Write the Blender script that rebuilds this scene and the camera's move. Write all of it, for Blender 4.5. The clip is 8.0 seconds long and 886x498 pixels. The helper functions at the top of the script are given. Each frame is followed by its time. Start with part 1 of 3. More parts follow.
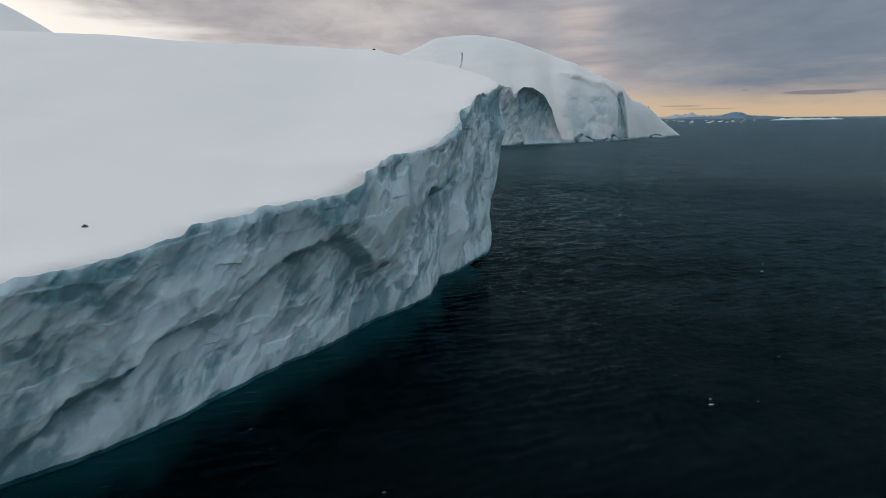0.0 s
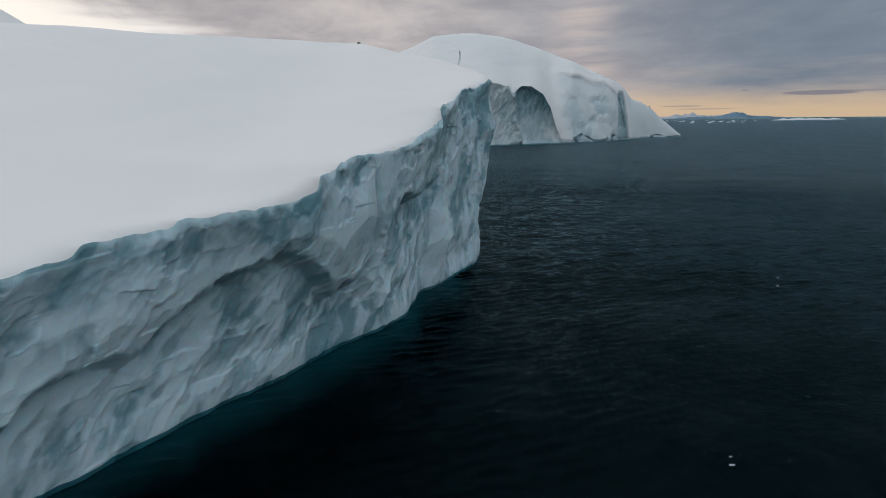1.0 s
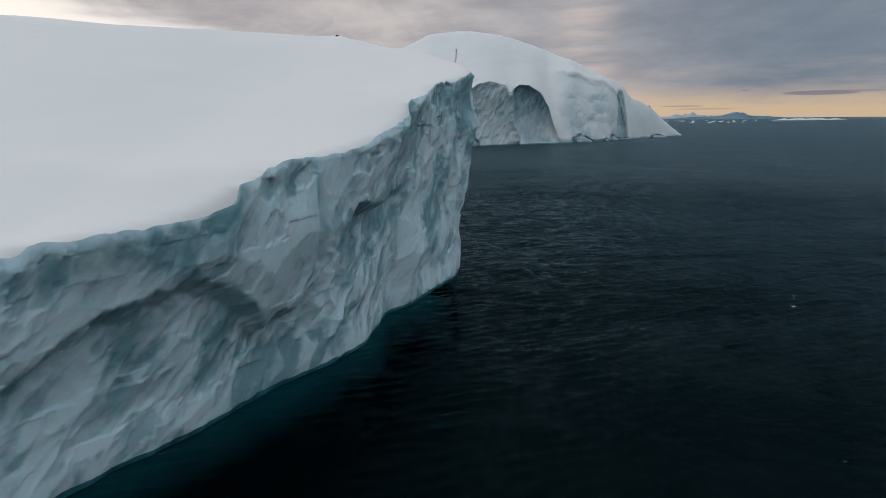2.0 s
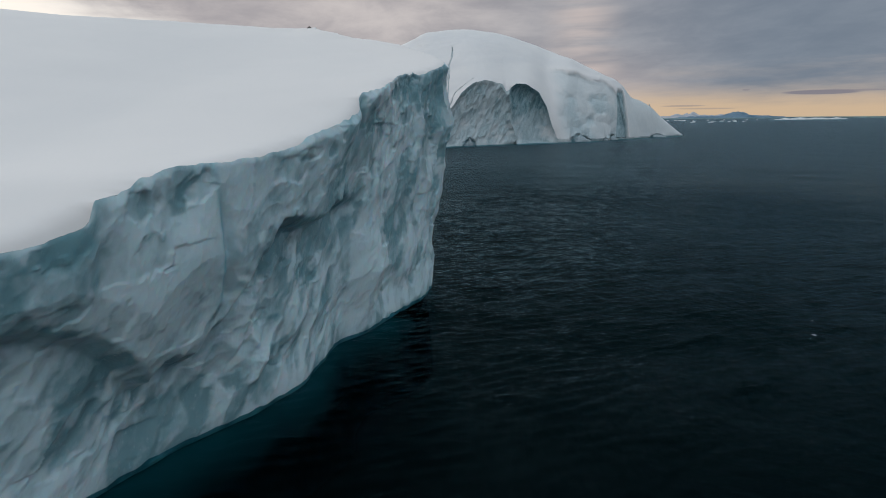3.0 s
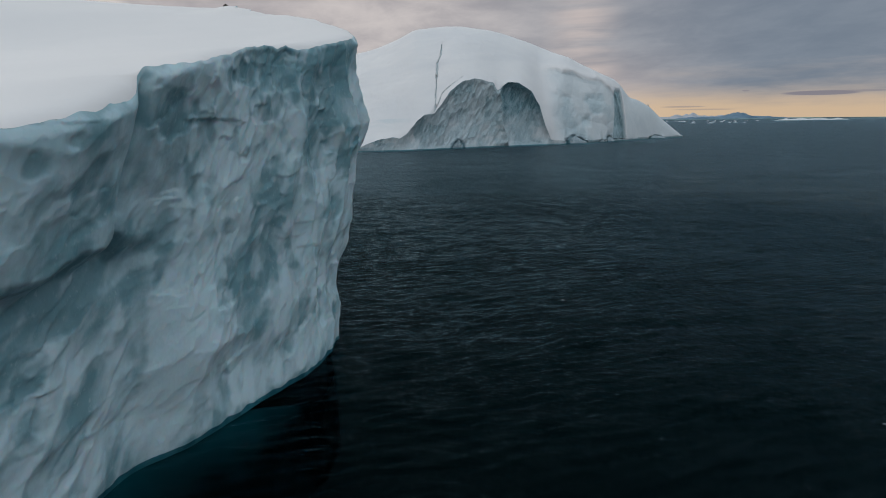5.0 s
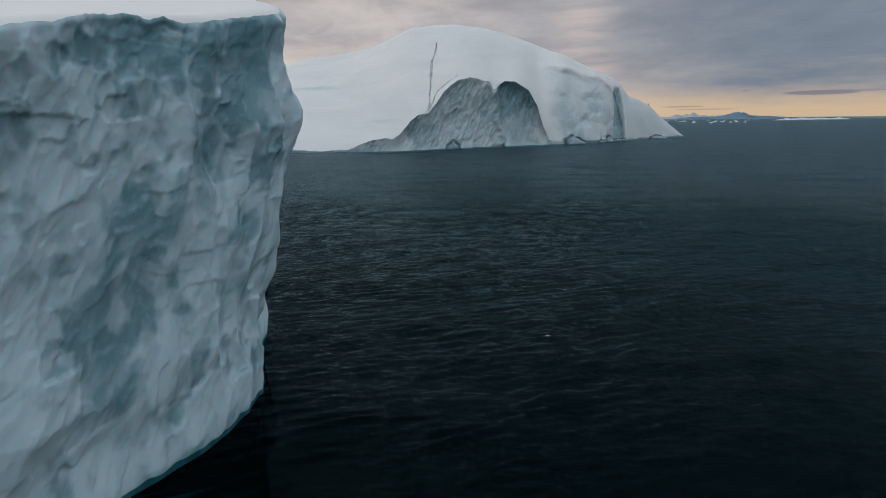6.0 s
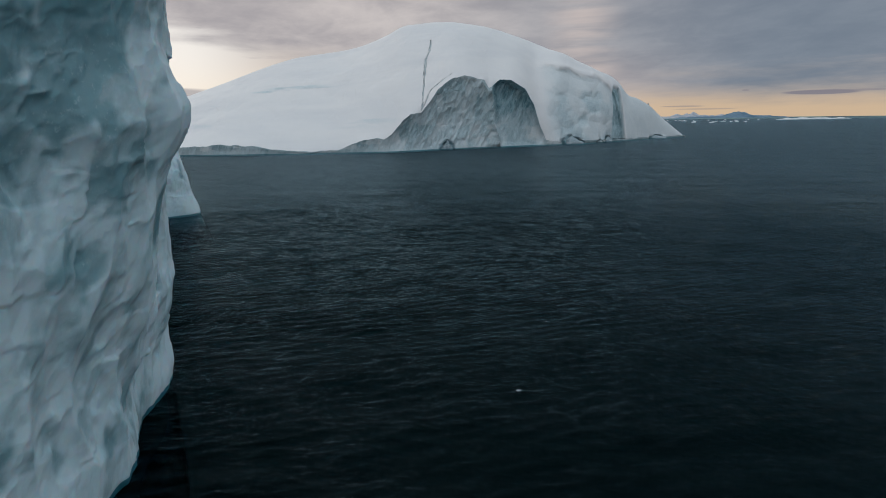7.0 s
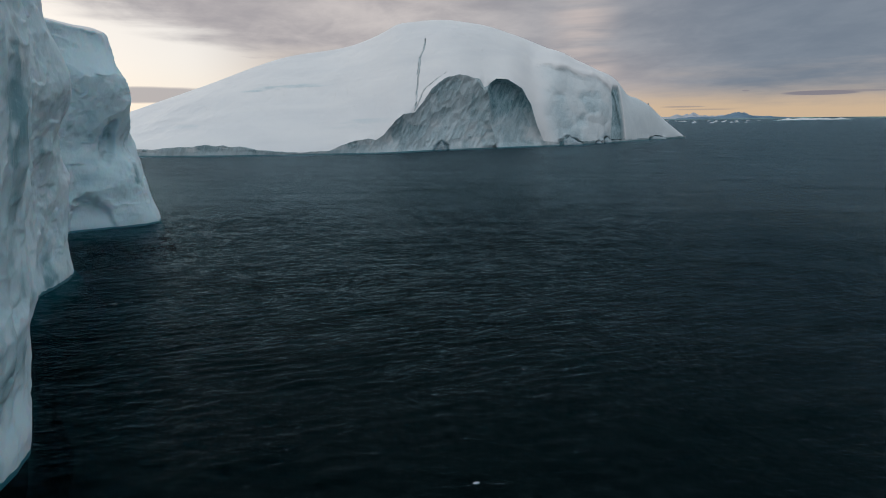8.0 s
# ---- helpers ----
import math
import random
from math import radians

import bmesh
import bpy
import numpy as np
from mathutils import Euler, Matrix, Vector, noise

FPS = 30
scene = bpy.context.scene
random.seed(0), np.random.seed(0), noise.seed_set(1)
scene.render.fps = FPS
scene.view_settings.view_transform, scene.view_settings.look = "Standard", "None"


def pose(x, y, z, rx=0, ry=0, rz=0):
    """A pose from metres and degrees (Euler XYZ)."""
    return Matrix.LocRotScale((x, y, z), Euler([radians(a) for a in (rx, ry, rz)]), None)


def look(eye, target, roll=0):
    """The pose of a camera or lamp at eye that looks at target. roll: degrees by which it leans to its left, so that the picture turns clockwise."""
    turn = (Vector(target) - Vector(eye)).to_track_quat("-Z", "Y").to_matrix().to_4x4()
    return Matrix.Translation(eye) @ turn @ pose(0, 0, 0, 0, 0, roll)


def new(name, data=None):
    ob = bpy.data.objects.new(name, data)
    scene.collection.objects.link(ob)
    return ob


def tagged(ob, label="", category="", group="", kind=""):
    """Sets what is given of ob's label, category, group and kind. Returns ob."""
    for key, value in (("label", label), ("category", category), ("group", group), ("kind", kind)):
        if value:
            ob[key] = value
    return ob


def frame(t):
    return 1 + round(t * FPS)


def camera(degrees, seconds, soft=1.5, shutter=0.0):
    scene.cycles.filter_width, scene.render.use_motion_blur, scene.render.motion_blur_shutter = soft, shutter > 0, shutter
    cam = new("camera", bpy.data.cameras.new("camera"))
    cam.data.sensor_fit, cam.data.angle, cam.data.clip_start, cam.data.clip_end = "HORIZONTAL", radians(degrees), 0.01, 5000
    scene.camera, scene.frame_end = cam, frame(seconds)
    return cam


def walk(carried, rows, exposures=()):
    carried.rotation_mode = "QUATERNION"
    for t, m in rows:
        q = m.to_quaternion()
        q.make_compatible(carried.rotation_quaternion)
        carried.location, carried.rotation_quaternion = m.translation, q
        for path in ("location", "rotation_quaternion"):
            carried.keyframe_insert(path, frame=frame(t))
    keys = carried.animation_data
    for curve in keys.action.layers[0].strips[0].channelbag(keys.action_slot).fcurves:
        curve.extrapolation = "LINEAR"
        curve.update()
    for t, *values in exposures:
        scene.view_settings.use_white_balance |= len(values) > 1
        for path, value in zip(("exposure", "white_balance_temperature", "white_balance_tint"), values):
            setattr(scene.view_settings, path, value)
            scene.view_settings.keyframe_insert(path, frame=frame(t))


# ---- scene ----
cam = camera(72.0, 8.0, soft=0.95)
PATH = [
    (0, (1.118, 2.821, 24.015), (1.183, 4.775, 23.593), -0.6),
    (0.5, (2.606, 7.62, 23.823), (2.672, 9.574, 23.4), -0.5),
    (1, (4.241, 12.526, 23.574), (4.306, 14.48, 23.151), -0.5),
    (1.5, (6.183, 17.678, 23.405), (6.249, 19.632, 22.981), -0.4),
    (3, (12.866, 33.801, 22.846), (12.929, 35.755, 22.422), -0.5),
    (3.5, (15.407, 39.458, 22.72), (15.47, 41.412, 22.298), -0.5),
    (4, (17.922, 45.229, 22.546), (17.984, 47.183, 22.125), -0.5),
    (4.5, (20.621, 51.503, 22.356), (20.684, 53.457, 21.935), -0.5),
    (6, (27.698, 71.178, 21.807), (27.76, 73.133, 21.388), -0.7),
    (6.5, (30.219, 77.735, 21.675), (30.282, 79.689, 21.254), -0.6),
    (7, (32.684, 84.177, 21.602), (32.746, 86.131, 21.182), -0.7),
    (7.5, (34.989, 90.518, 21.58), (35.052, 92.473, 21.161), -0.6),
    (8, (37.174, 96.764, 21.559), (37.237, 98.718, 21.139), -0.6),
]
walk(cam, [(t, look(eye, target, roll)) for t, eye, target, roll in PATH], [(0, 0.0), (8, 0.0)])


# ---------------------------------------------------------------- node helper
class V:
    """A number in a node tree, with arithmetic."""

    def __init__(self, tree, socket):
        self.t, self.s = tree, socket

    def op(self, kind, *others, clamp=False):
        n = self.t.nodes.new("ShaderNodeMath")
        n.operation, n.use_clamp = kind, clamp
        for i, v in enumerate((self, *others)):
            if isinstance(v, V):
                self.t.links.new(v.s, n.inputs[i])
            else:
                n.inputs[i].default_value = v
        return V(self.t, n.outputs[0])

    def __add__(self, o): return self.op("ADD", o)
    def __sub__(self, o): return self.op("SUBTRACT", o)
    def __mul__(self, o): return self.op("MULTIPLY", o)
    def __truediv__(self, o): return self.op("DIVIDE", o)

    def ramp(self, a, b, c=0.0, d=1.0, smooth=True):
        n = self.t.nodes.new("ShaderNodeMapRange")
        n.interpolation_type = "SMOOTHSTEP" if smooth else "LINEAR"
        self.t.links.new(self.s, n.inputs[0])
        for i, v in enumerate((a, b, c, d)):
            if isinstance(v, V):
                self.t.links.new(v.s, n.inputs[i + 1])
            else:
                n.inputs[i + 1].default_value = v
        return V(self.t, n.outputs[0])


def xyz(tree, x, y, z):
    n = tree.nodes.new("ShaderNodeCombineXYZ")
    for i, v in enumerate((x, y, z)):
        if isinstance(v, V):
            tree.links.new(v.s, n.inputs[i])
        else:
            n.inputs[i].default_value = v
    return n.outputs[0]


def split(tree, socket):
    n = tree.nodes.new("ShaderNodeSeparateXYZ")
    tree.links.new(socket, n.inputs[0])
    return [V(tree, o) for o in n.outputs]


def scaled(tree, socket, size, turn=(0, 0, 0)):
    n = tree.nodes.new("ShaderNodeMapping")
    n.vector_type = "POINT"
    tree.links.new(socket, n.inputs[0])
    n.inputs["Scale"].default_value = size
    n.inputs["Rotation"].default_value = [radians(a) for a in turn]
    return n.outputs[0]


def grain(tree, socket, scale, detail=4.0, rough=0.5, warp=0.0):
    n = tree.nodes.new("ShaderNodeTexNoise")
    tree.links.new(socket, n.inputs["Vector"])
    n.inputs["Scale"].default_value, n.inputs["Detail"].default_value = scale, detail
    n.inputs["Roughness"].default_value, n.inputs["Distortion"].default_value = rough, warp
    return V(tree, n.outputs[0])


def cells(tree, socket, scale, kind="F1", out="Distance"):
    n = tree.nodes.new("ShaderNodeTexVoronoi")
    n.feature = kind
    tree.links.new(socket, n.inputs["Vector"])
    n.inputs["Scale"].default_value = scale
    return n.outputs[out]


def blend(tree, fac, a, b):
    n = tree.nodes.new("ShaderNodeMix")
    n.data_type = "RGBA"
    if isinstance(fac, V):
        tree.links.new(fac.s, n.inputs[0])
    else:
        n.inputs[0].default_value = fac
    for i, c in ((6, a), (7, b)):
        if isinstance(c, tuple):
            n.inputs[i].default_value = (*c, 1)
        else:
            tree.links.new(c, n.inputs[i])
    return n.outputs[2]


def material(name):
    m = bpy.data.materials.new(name)
    m.use_nodes = True
    t = m.node_tree
    bsdf = t.nodes["Principled BSDF"]
    place = t.nodes.new("ShaderNodeTexCoord").outputs["Object"]
    return m, t, bsdf, place


def bump(tree, height, strength, distance, normal=None):
    n = tree.nodes.new("ShaderNodeBump")
    n.inputs["Strength"].default_value, n.inputs["Distance"].default_value = strength, distance
    tree.links.new(height.s, n.inputs["Height"])
    if normal is not None:
        tree.links.new(normal, n.inputs["Normal"])
    return n.outputs[0]


# ---------------------------------------------------------------- sky and sun
SUN_AZ, SUN_EL = radians(-42), radians(14)      # azimuth from +y towards +x


def make_sky():
    w = bpy.data.worlds.new("overcast_evening")
    scene.world = w
    w.use_nodes = True
    t = w.node_tree
    ground = t.nodes["Background"]
    way = t.nodes.new("ShaderNodeTexCoord").outputs["Generated"]
    x, y, z = split(t, way)
    az = x.op("ARCTAN2", y)
    up = z.op("MAXIMUM", 0.0)
    flat = up + 0.13
    deck = xyz(t, x / flat, y / flat, 0.0)
    puffs = grain(t, scaled(t, deck, (1.3, 1.1, 1), (0, 0, 20)), 1.0, 8, 0.6, 0.3)
    lumps = grain(t, scaled(t, deck, (0.22, 0.13, 1), (0, 0, -12)), 1.0, 3, 0.5, 0.3)
    streaks = grain(t, xyz(t, az * 2.2, up * 34.0, 3.0), 1.0, 5, 0.55, 0.4)
    # the cloud deck
    wisps = grain(t, scaled(t, deck, (4.2, 3.0, 1), (0, 0, 30)), 1.0, 6, 0.6, 0.6)
    shade = (puffs * 0.5 + lumps * 0.3 + wisps * 0.2).ramp(0.37, 0.63)
    right = az.ramp(-0.10, 0.56)
    dark = blend(t, right, (0.37, 0.35, 0.37), (0.172, 0.212, 0.268))
    light = blend(t, right, (0.60, 0.555, 0.545), (0.222, 0.262, 0.318))
    deck_colour = blend(t, shade, dark, light)
    # a paler shaft of cloud where the deck is thin
    thin = (az - 0.25).op("ABSOLUTE").ramp(0.075, 0.0) * up.ramp(0.26, 0.10) * streaks.ramp(0.30, 0.65)
    deck_colour = blend(t, thin * 0.8, deck_colour, (0.66, 0.56, 0.52))
    # evening glow through the lower deck
    glow = up.ramp(0.12, 0.01) * az.ramp(0.5, 0.2, 0.0, 0.7)
    deck_colour = blend(t, glow, deck_colour, (0.55, 0.455, 0.425))
    # the open strip above the horizon, wide to the north-west and narrow to the east
    edge = az.ramp(-0.62, -0.25, 0.185, 0.105, False) + az.ramp(-0.25, 0.30, 0.0, -0.066, False) + (streaks - 0.5) * 0.07 + (puffs - 0.5) * 0.05
    soft = right * 0.010 + 0.022
    gap = ((up - edge) / soft).ramp(1.0, -1.0)
    cream = blend(t, up.ramp(0.0, 0.10), (0.80, 0.75, 0.70), (0.83, 0.80, 0.785))
    amber = blend(t, up.ramp(0.004, 0.045), (0.64, 0.475, 0.325), (0.46, 0.385, 0.35))
    beige = blend(t, up.ramp(0.02, 0.11), (0.72, 0.60, 0.53), (0.52, 0.465, 0.455))
    strip = blend(t, az.ramp(0.10, 0.42), blend(t, az.ramp(-0.36, -0.18), cream, beige), amber)
    clear = t.nodes.new("ShaderNodeTexSky")
    clear.sky_type, clear.sun_disc = "NISHITA", False
    clear.sun_elevation, clear.sun_rotation = SUN_EL, SUN_AZ
    veil = t.nodes.new("ShaderNodeVectorMath")
    veil.operation = "SCALE"
    t.links.new(clear.outputs[0], veil.inputs[0])
    veil.inputs["Scale"].default_value = 0.1
    strip = blend(t, 0.10, strip, veil.outputs[0])
    # thin grey bars of stratus in the open strip
    bars = streaks.ramp(0.60, 0.72) * gap * 0.65
    colour = blend(t, gap, deck_colour, strip)
    colour = blend(t, bars, colour, (0.42, 0.38, 0.40))
    # single low clouds: a bank to the north-west, thin lenses to the east
    for mid, half, height, thick, much in ((-0.41, 0.13, 0.037, 0.013, 0.85), (0.575, 0.052, 0.0290, 0.0036, 0.95), (0.60, 0.065, 0.0305, 0.0017, 0.55),
                                           (0.40, 0.035, 0.0125, 0.0013, 0.5), (0.43, 0.05, 0.0085, 0.0012, 0.4), (0.483, 0.006, 0.034, 0.0012, 0.6)):
        p, q = (az - mid) / half, (up - height - (streaks - 0.5) * thick * 1.6) / thick
        lens = (p * p + q * q).ramp(1.0, 0.45) * much
        colour = blend(t, lens, colour, (0.40, 0.38, 0.395) if mid < 0 else (0.225, 0.212, 0.245))
    # higher up the deck is one even bright layer
    colour = blend(t, up.ramp(0.22, 0.60), colour, (0.595, 0.662, 0.72))
    colour = blend(t, z.ramp(-0.0044, -0.007), colour, (0.004, 0.007, 0.009))
    t.links.new(colour, ground.inputs[0])
    ground.inputs[1].default_value = 1.0


make_sky()
sun = new("sun", bpy.data.lights.new("sun", "SUN"))
sun.data.energy, sun.data.angle, sun.data.color = 0.5, radians(25), (1.0, 0.93, 0.86)
sun.matrix_world = look((math.sin(SUN_AZ) * 300, math.cos(SUN_AZ) * 300, 300 * math.tan(SUN_EL)), (0, 0, 0))


# ---------------------------------------------------------------- materials
def snow_material():
    m, t, b, p = material("snow")
    drift = grain(t, scaled(t, p, (0.05, 0.02, 0.05)), 1.0, 4, 0.5, 0.3)
    fine = grain(t, p, 1.6, 6, 0.6)
    c = blend(t, drift.ramp(0.3, 0.7), (0.865, 0.85, 0.845), (0.90, 0.88, 0.87))
    c = blend(t, fine.ramp(0.62, 0.8) * 0.4, c, (0.74, 0.79, 0.84))
    t.links.new(c, b.inputs["Base Color"])
    b.inputs["Roughness"].default_value = 0.75
    b.inputs["Specular IOR Level"].default_value = 0.2
    n = bump(t, drift, 0.12, 1.0)
    n = bump(t, fine, 0.25, 0.12, n)
    t.links.new(n, b.inputs["Normal"])
    return m


def ice_material():
    """Bubbly white ice with smooth clear blue-grey patches; their tone also carries painted shade."""
    m, t, b, p = material("glacier_ice")
    x, y, z = split(t, p)
    tilted = xyz(t, x, y - z * 0.4, z * 0.6)
    cloudy = grain(t, tilted, 0.16, 5, 0.6, 0.2)
    mottle = grain(t, tilted, 0.6, 6, 0.62, 0.15)
    fine = grain(t, xyz(t, x, y - z * 0.3, z * 0.75), 2.8, 6, 0.65, 0.1)
    marks = []
    for name in ("blue_band", "clear_and_shade", "blue_vein"):
        at = t.nodes.new("ShaderNodeAttribute")
        at.attribute_name = name
        marks.append(V(t, at.outputs["Fac"]))
    band, glassy_and_shade, vein = marks
    clear = (glassy_and_shade * 0.95 + (cloudy - 0.5) * 0.6 + (mottle - 0.5) * 0.7 + (fine - 0.5) * 0.3).ramp(-0.1, 0.95)
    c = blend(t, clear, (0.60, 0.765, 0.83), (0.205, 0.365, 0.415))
    c = blend(t, fine.ramp(0.56, 0.74) * 0.3, c, (0.69, 0.82, 0.87))
    c = blend(t, band * clear.ramp(0.0, 0.6, 0.55, 0.9), c, (0.15, 0.33, 0.385))
    c = blend(t, vein * 0.75, c, (0.13, 0.42, 0.52))
    t.links.new(c, b.inputs["Base Color"])
    b.inputs["Subsurface Weight"].default_value = 0.5
    b.inputs["Subsurface Radius"].default_value = (0.25, 0.6, 0.75)
    b.inputs["Subsurface Scale"].default_value = 0.2
    t.links.new(clear.ramp(0, 1, 0.55, 0.3).s, b.inputs["Roughness"])
    b.inputs["IOR"].default_value = 1.31
    b.inputs["Specular IOR Level"].default_value = 0.35
    chips = V(t, cells(t, xyz(t, x, y - z * 0.3, z * 0.6), 1.6))
    flakes = V(t, cells(t, xyz(t, x + 3.0, y - z * 0.3, z * 0.7), 3.6))
    n = bump(t, chips * chips, 0.15, 0.25)
    n = bump(t, flakes * flakes, 0.2, 0.10, n)
    n = bump(t, fine, 0.3, 0.10, n)
    t.links.new(n, b.inputs["Normal"])
    return m


def far_ice_material():
    """Broken ice, grooves darker, some shade painted in; snow where the slope holds it."""
    m, t, b, p = material("weathered_ice")
    x, y, z = split(t, p)
    at = t.nodes.new("ShaderNodeAttribute")
    at.attribute_name = "bare_and_shade"
    bare_shade = V(t, at.outputs["Fac"])
    at = t.nodes.new("ShaderNodeAttribute")
    at.attribute_name = "rough_and_shade"
    rough = V(t, at.outputs["Fac"])
    big = grain(t, xyz(t, x, y, z * 0.7), 0.05, 6, 0.6, 0.6)
    flutes = grain(t, xyz(t, x * 1.0 - z * 0.35, y, z * 0.22), 0.30, 6, 0.65, 0.5)
    fine = grain(t, p, 0.8, 5, 0.6)
    comb = grain(t, xyz(t, x - z * 0.42, y, z * 0.14), 0.85, 5, 0.65, 0.5)
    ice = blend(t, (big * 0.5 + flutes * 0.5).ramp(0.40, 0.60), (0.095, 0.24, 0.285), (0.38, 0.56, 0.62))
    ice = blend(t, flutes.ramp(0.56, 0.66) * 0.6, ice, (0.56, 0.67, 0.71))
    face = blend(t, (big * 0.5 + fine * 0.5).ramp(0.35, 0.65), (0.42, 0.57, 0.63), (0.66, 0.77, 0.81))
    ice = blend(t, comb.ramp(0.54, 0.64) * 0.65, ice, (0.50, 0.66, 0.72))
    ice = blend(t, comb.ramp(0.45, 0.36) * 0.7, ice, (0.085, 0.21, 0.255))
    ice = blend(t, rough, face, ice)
    drift = grain(t, scaled(t, p, (0.012, 0.02, 0.05)), 1.0, 5, 0.55, 0.5)
    snow = blend(t, drift.ramp(0.3, 0.7), (0.80, 0.805, 0.82), (0.875, 0.87, 0.87))
    c = blend(t, bare_shade, snow, ice)
    t.links.new(c, b.inputs["Base Color"])
    b.inputs["Roughness"].default_value = 0.6
    b.inputs["Specular IOR Level"].default_value = 0.2
    n = bump(t, drift, 0.2, 3.0)
    n = bump(t, flutes * rough, 0.8, 1.6, n)
    n = bump(t, comb * rough, 0.8, 0.8, n)
    ledges = grain(t, xyz(t, x * 0.35, y * 0.35, z * 1.6), 0.5, 5, 0.6, 0.6)
    n = bump(t, ledges * bare_shade, 0.6, 1.0, n)
    n = bump(t, fine * bare_shade, 0.7, 0.8, n)
    t.links.new(n, b.inputs["Normal"])
    return m


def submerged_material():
    """Ice under water: turquoise near the surface, painted darker deeper as light fades."""
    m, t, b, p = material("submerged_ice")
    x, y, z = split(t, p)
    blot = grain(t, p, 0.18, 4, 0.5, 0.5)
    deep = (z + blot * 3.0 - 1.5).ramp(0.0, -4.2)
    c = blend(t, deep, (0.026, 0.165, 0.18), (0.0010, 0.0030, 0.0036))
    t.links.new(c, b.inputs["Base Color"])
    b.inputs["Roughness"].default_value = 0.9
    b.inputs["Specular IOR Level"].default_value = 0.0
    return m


def water_material():
    m, t, b, p = material("sea_water")
    t.nodes.remove(b)
    out = t.nodes["Material Output"]
    chop = grain(t, scaled(t, p, (1.5, 3.0, 1), (0, 0, -16)), 1.0, 4, 0.5, 0.3)
    gusts = grain(t, scaled(t, p, (0.012, 0.03, 1), (0, 0, 25)), 1.0, 4, 0.55, 0.5)
    ripple = grain(t, scaled(t, p, (3.4, 7.0, 1), (0, 0, -14)), 1.0, 4, 0.6, 0.6)
    long = grain(t, scaled(t, p, (0.34, 0.80, 1), (0, 0, -18)), 1.0, 8, 0.6, 0.3)
    x, y, _ = split(t, p)
    away = (x * x + y * y).op("SQRT")
    open_sea = away.ramp(70, 300, 1.0, 3.2)
    n = bump(t, long * gusts.ramp(0.3, 0.7, 0.8, 1.1) * open_sea, 0.9, 0.15)
    groups = grain(t, scaled(t, p, (0.03, 0.085, 1), (0, 0, 12)), 1.0, 6, 0.65, 0.3)
    streak = grain(t, scaled(t, p, (0.012, 0.16, 1), (0, 0, 5)), 1.0, 5, 0.6, 0.2)
    n = bump(t, groups * (open_sea - 1.0), 0.9, 1.15, n)
    n = bump(t, chop * gusts.ramp(0.3, 0.7, 0.7, 1.15), 0.9, 0.09, n)
    n = bump(t, ripple, 0.5, 0.08, n)
    gloss = t.nodes.new("ShaderNodeBsdfGlossy")
    t.links.new(away.ramp(80, 380, 0.06, 0.26).s, gloss.inputs["Roughness"])
    gloss.inputs["Color"].default_value = (0.60, 0.83, 0.94, 1)
    clear = t.nodes.new("ShaderNodeBsdfTransparent")
    clear.inputs["Color"].default_value = (0.24, 0.50, 0.54, 1)
    fres = t.nodes.new("ShaderNodeFresnel")
    fres.inputs["IOR"].default_value = 1.07
    mix = t.nodes.new("ShaderNodeMixShader")
    t.links.new(n, gloss.inputs["Normal"])
    t.links.new(n, fres.inputs["Normal"])
    ruffled = V(t, fres.outputs[0]) * (groups * 0.6 + streak * 0.4).ramp(0.36, 0.64, 0.72, 1.22)
    ruffled = ruffled.op("MINIMUM", 0.50)
    t.links.new(ruffled.s, mix.inputs[0])
    t.links.new(clear.outputs[0], mix.inputs[1])
    t.links.new(gloss.outputs[0], mix.inputs[2])
    t.links.new(mix.outputs[0], out.inputs["Surface"])
    return m


def plain_material(name, low, high, size=1.0, rough=0.8):
    m, t, b, p = material(name)
    g = grain(t, p, size, 5, 0.6, 0.4)
    t.links.new(blend(t, g.ramp(0.35, 0.65), low, high), b.inputs["Base Color"])
    b.inputs["Roughness"].default_value = rough
    b.inputs["Specular IOR Level"].default_value = 0.1
    t.links.new(bump(t, g, 0.5, 0.3 / size), b.inputs["Normal"])
    return m


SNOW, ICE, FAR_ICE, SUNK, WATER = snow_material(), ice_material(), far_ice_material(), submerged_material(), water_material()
DEEP = plain_material("deep_water", (0.0045, 0.0062, 0.0070), (0.0052, 0.0070, 0.0078), 0.02)
MOUND = plain_material("fallen_ice", (0.24, 0.33, 0.38), (0.46, 0.54, 0.58), 0.7)
CREVASSE = plain_material("crevasse_ice", (0.16, 0.24, 0.30), (0.28, 0.36, 0.42), 0.5)
# the far ranges have their haze mixed into the rock colours
ROCK = plain_material("hazy_rock", (0.10, 0.185, 0.27), (0.17, 0.27, 0.36), 0.006)
PALE_ROCK = plain_material("hazy_snowy_rock", (0.30, 0.36, 0.43), (0.52, 0.55, 0.60), 0.008)
DARK_COAST = plain_material("dark_coast_rock", (0.035, 0.05, 0.065), (0.07, 0.09, 0.11), 0.01)
FLOE = plain_material("floe_ice", (0.66, 0.72, 0.76), (0.82, 0.85, 0.87), 1.5)


# ---------------------------------------------------------------- noise on arrays
def hashed(ix, iy, seed):
    h = np.sin(ix * 127.1 + iy * 311.7 + seed * 74.7) * 43758.5453
    return h - np.floor(h)


def value_noise(x, y, seed=0):
    ix, iy = np.floor(x), np.floor(y)
    fx, fy = x - ix, y - iy
    fx, fy = fx * fx * fx * (fx * (fx * 6 - 15) + 10), fy * fy * fy * (fy * (fy * 6 - 15) + 10)
    a, b = hashed(ix, iy, seed), hashed(ix + 1, iy, seed)
    c, d = hashed(ix, iy + 1, seed), hashed(ix + 1, iy + 1, seed)
    return (a + (b - a) * fx) * (1 - fy) + (c + (d - c) * fx) * fy - 0.5


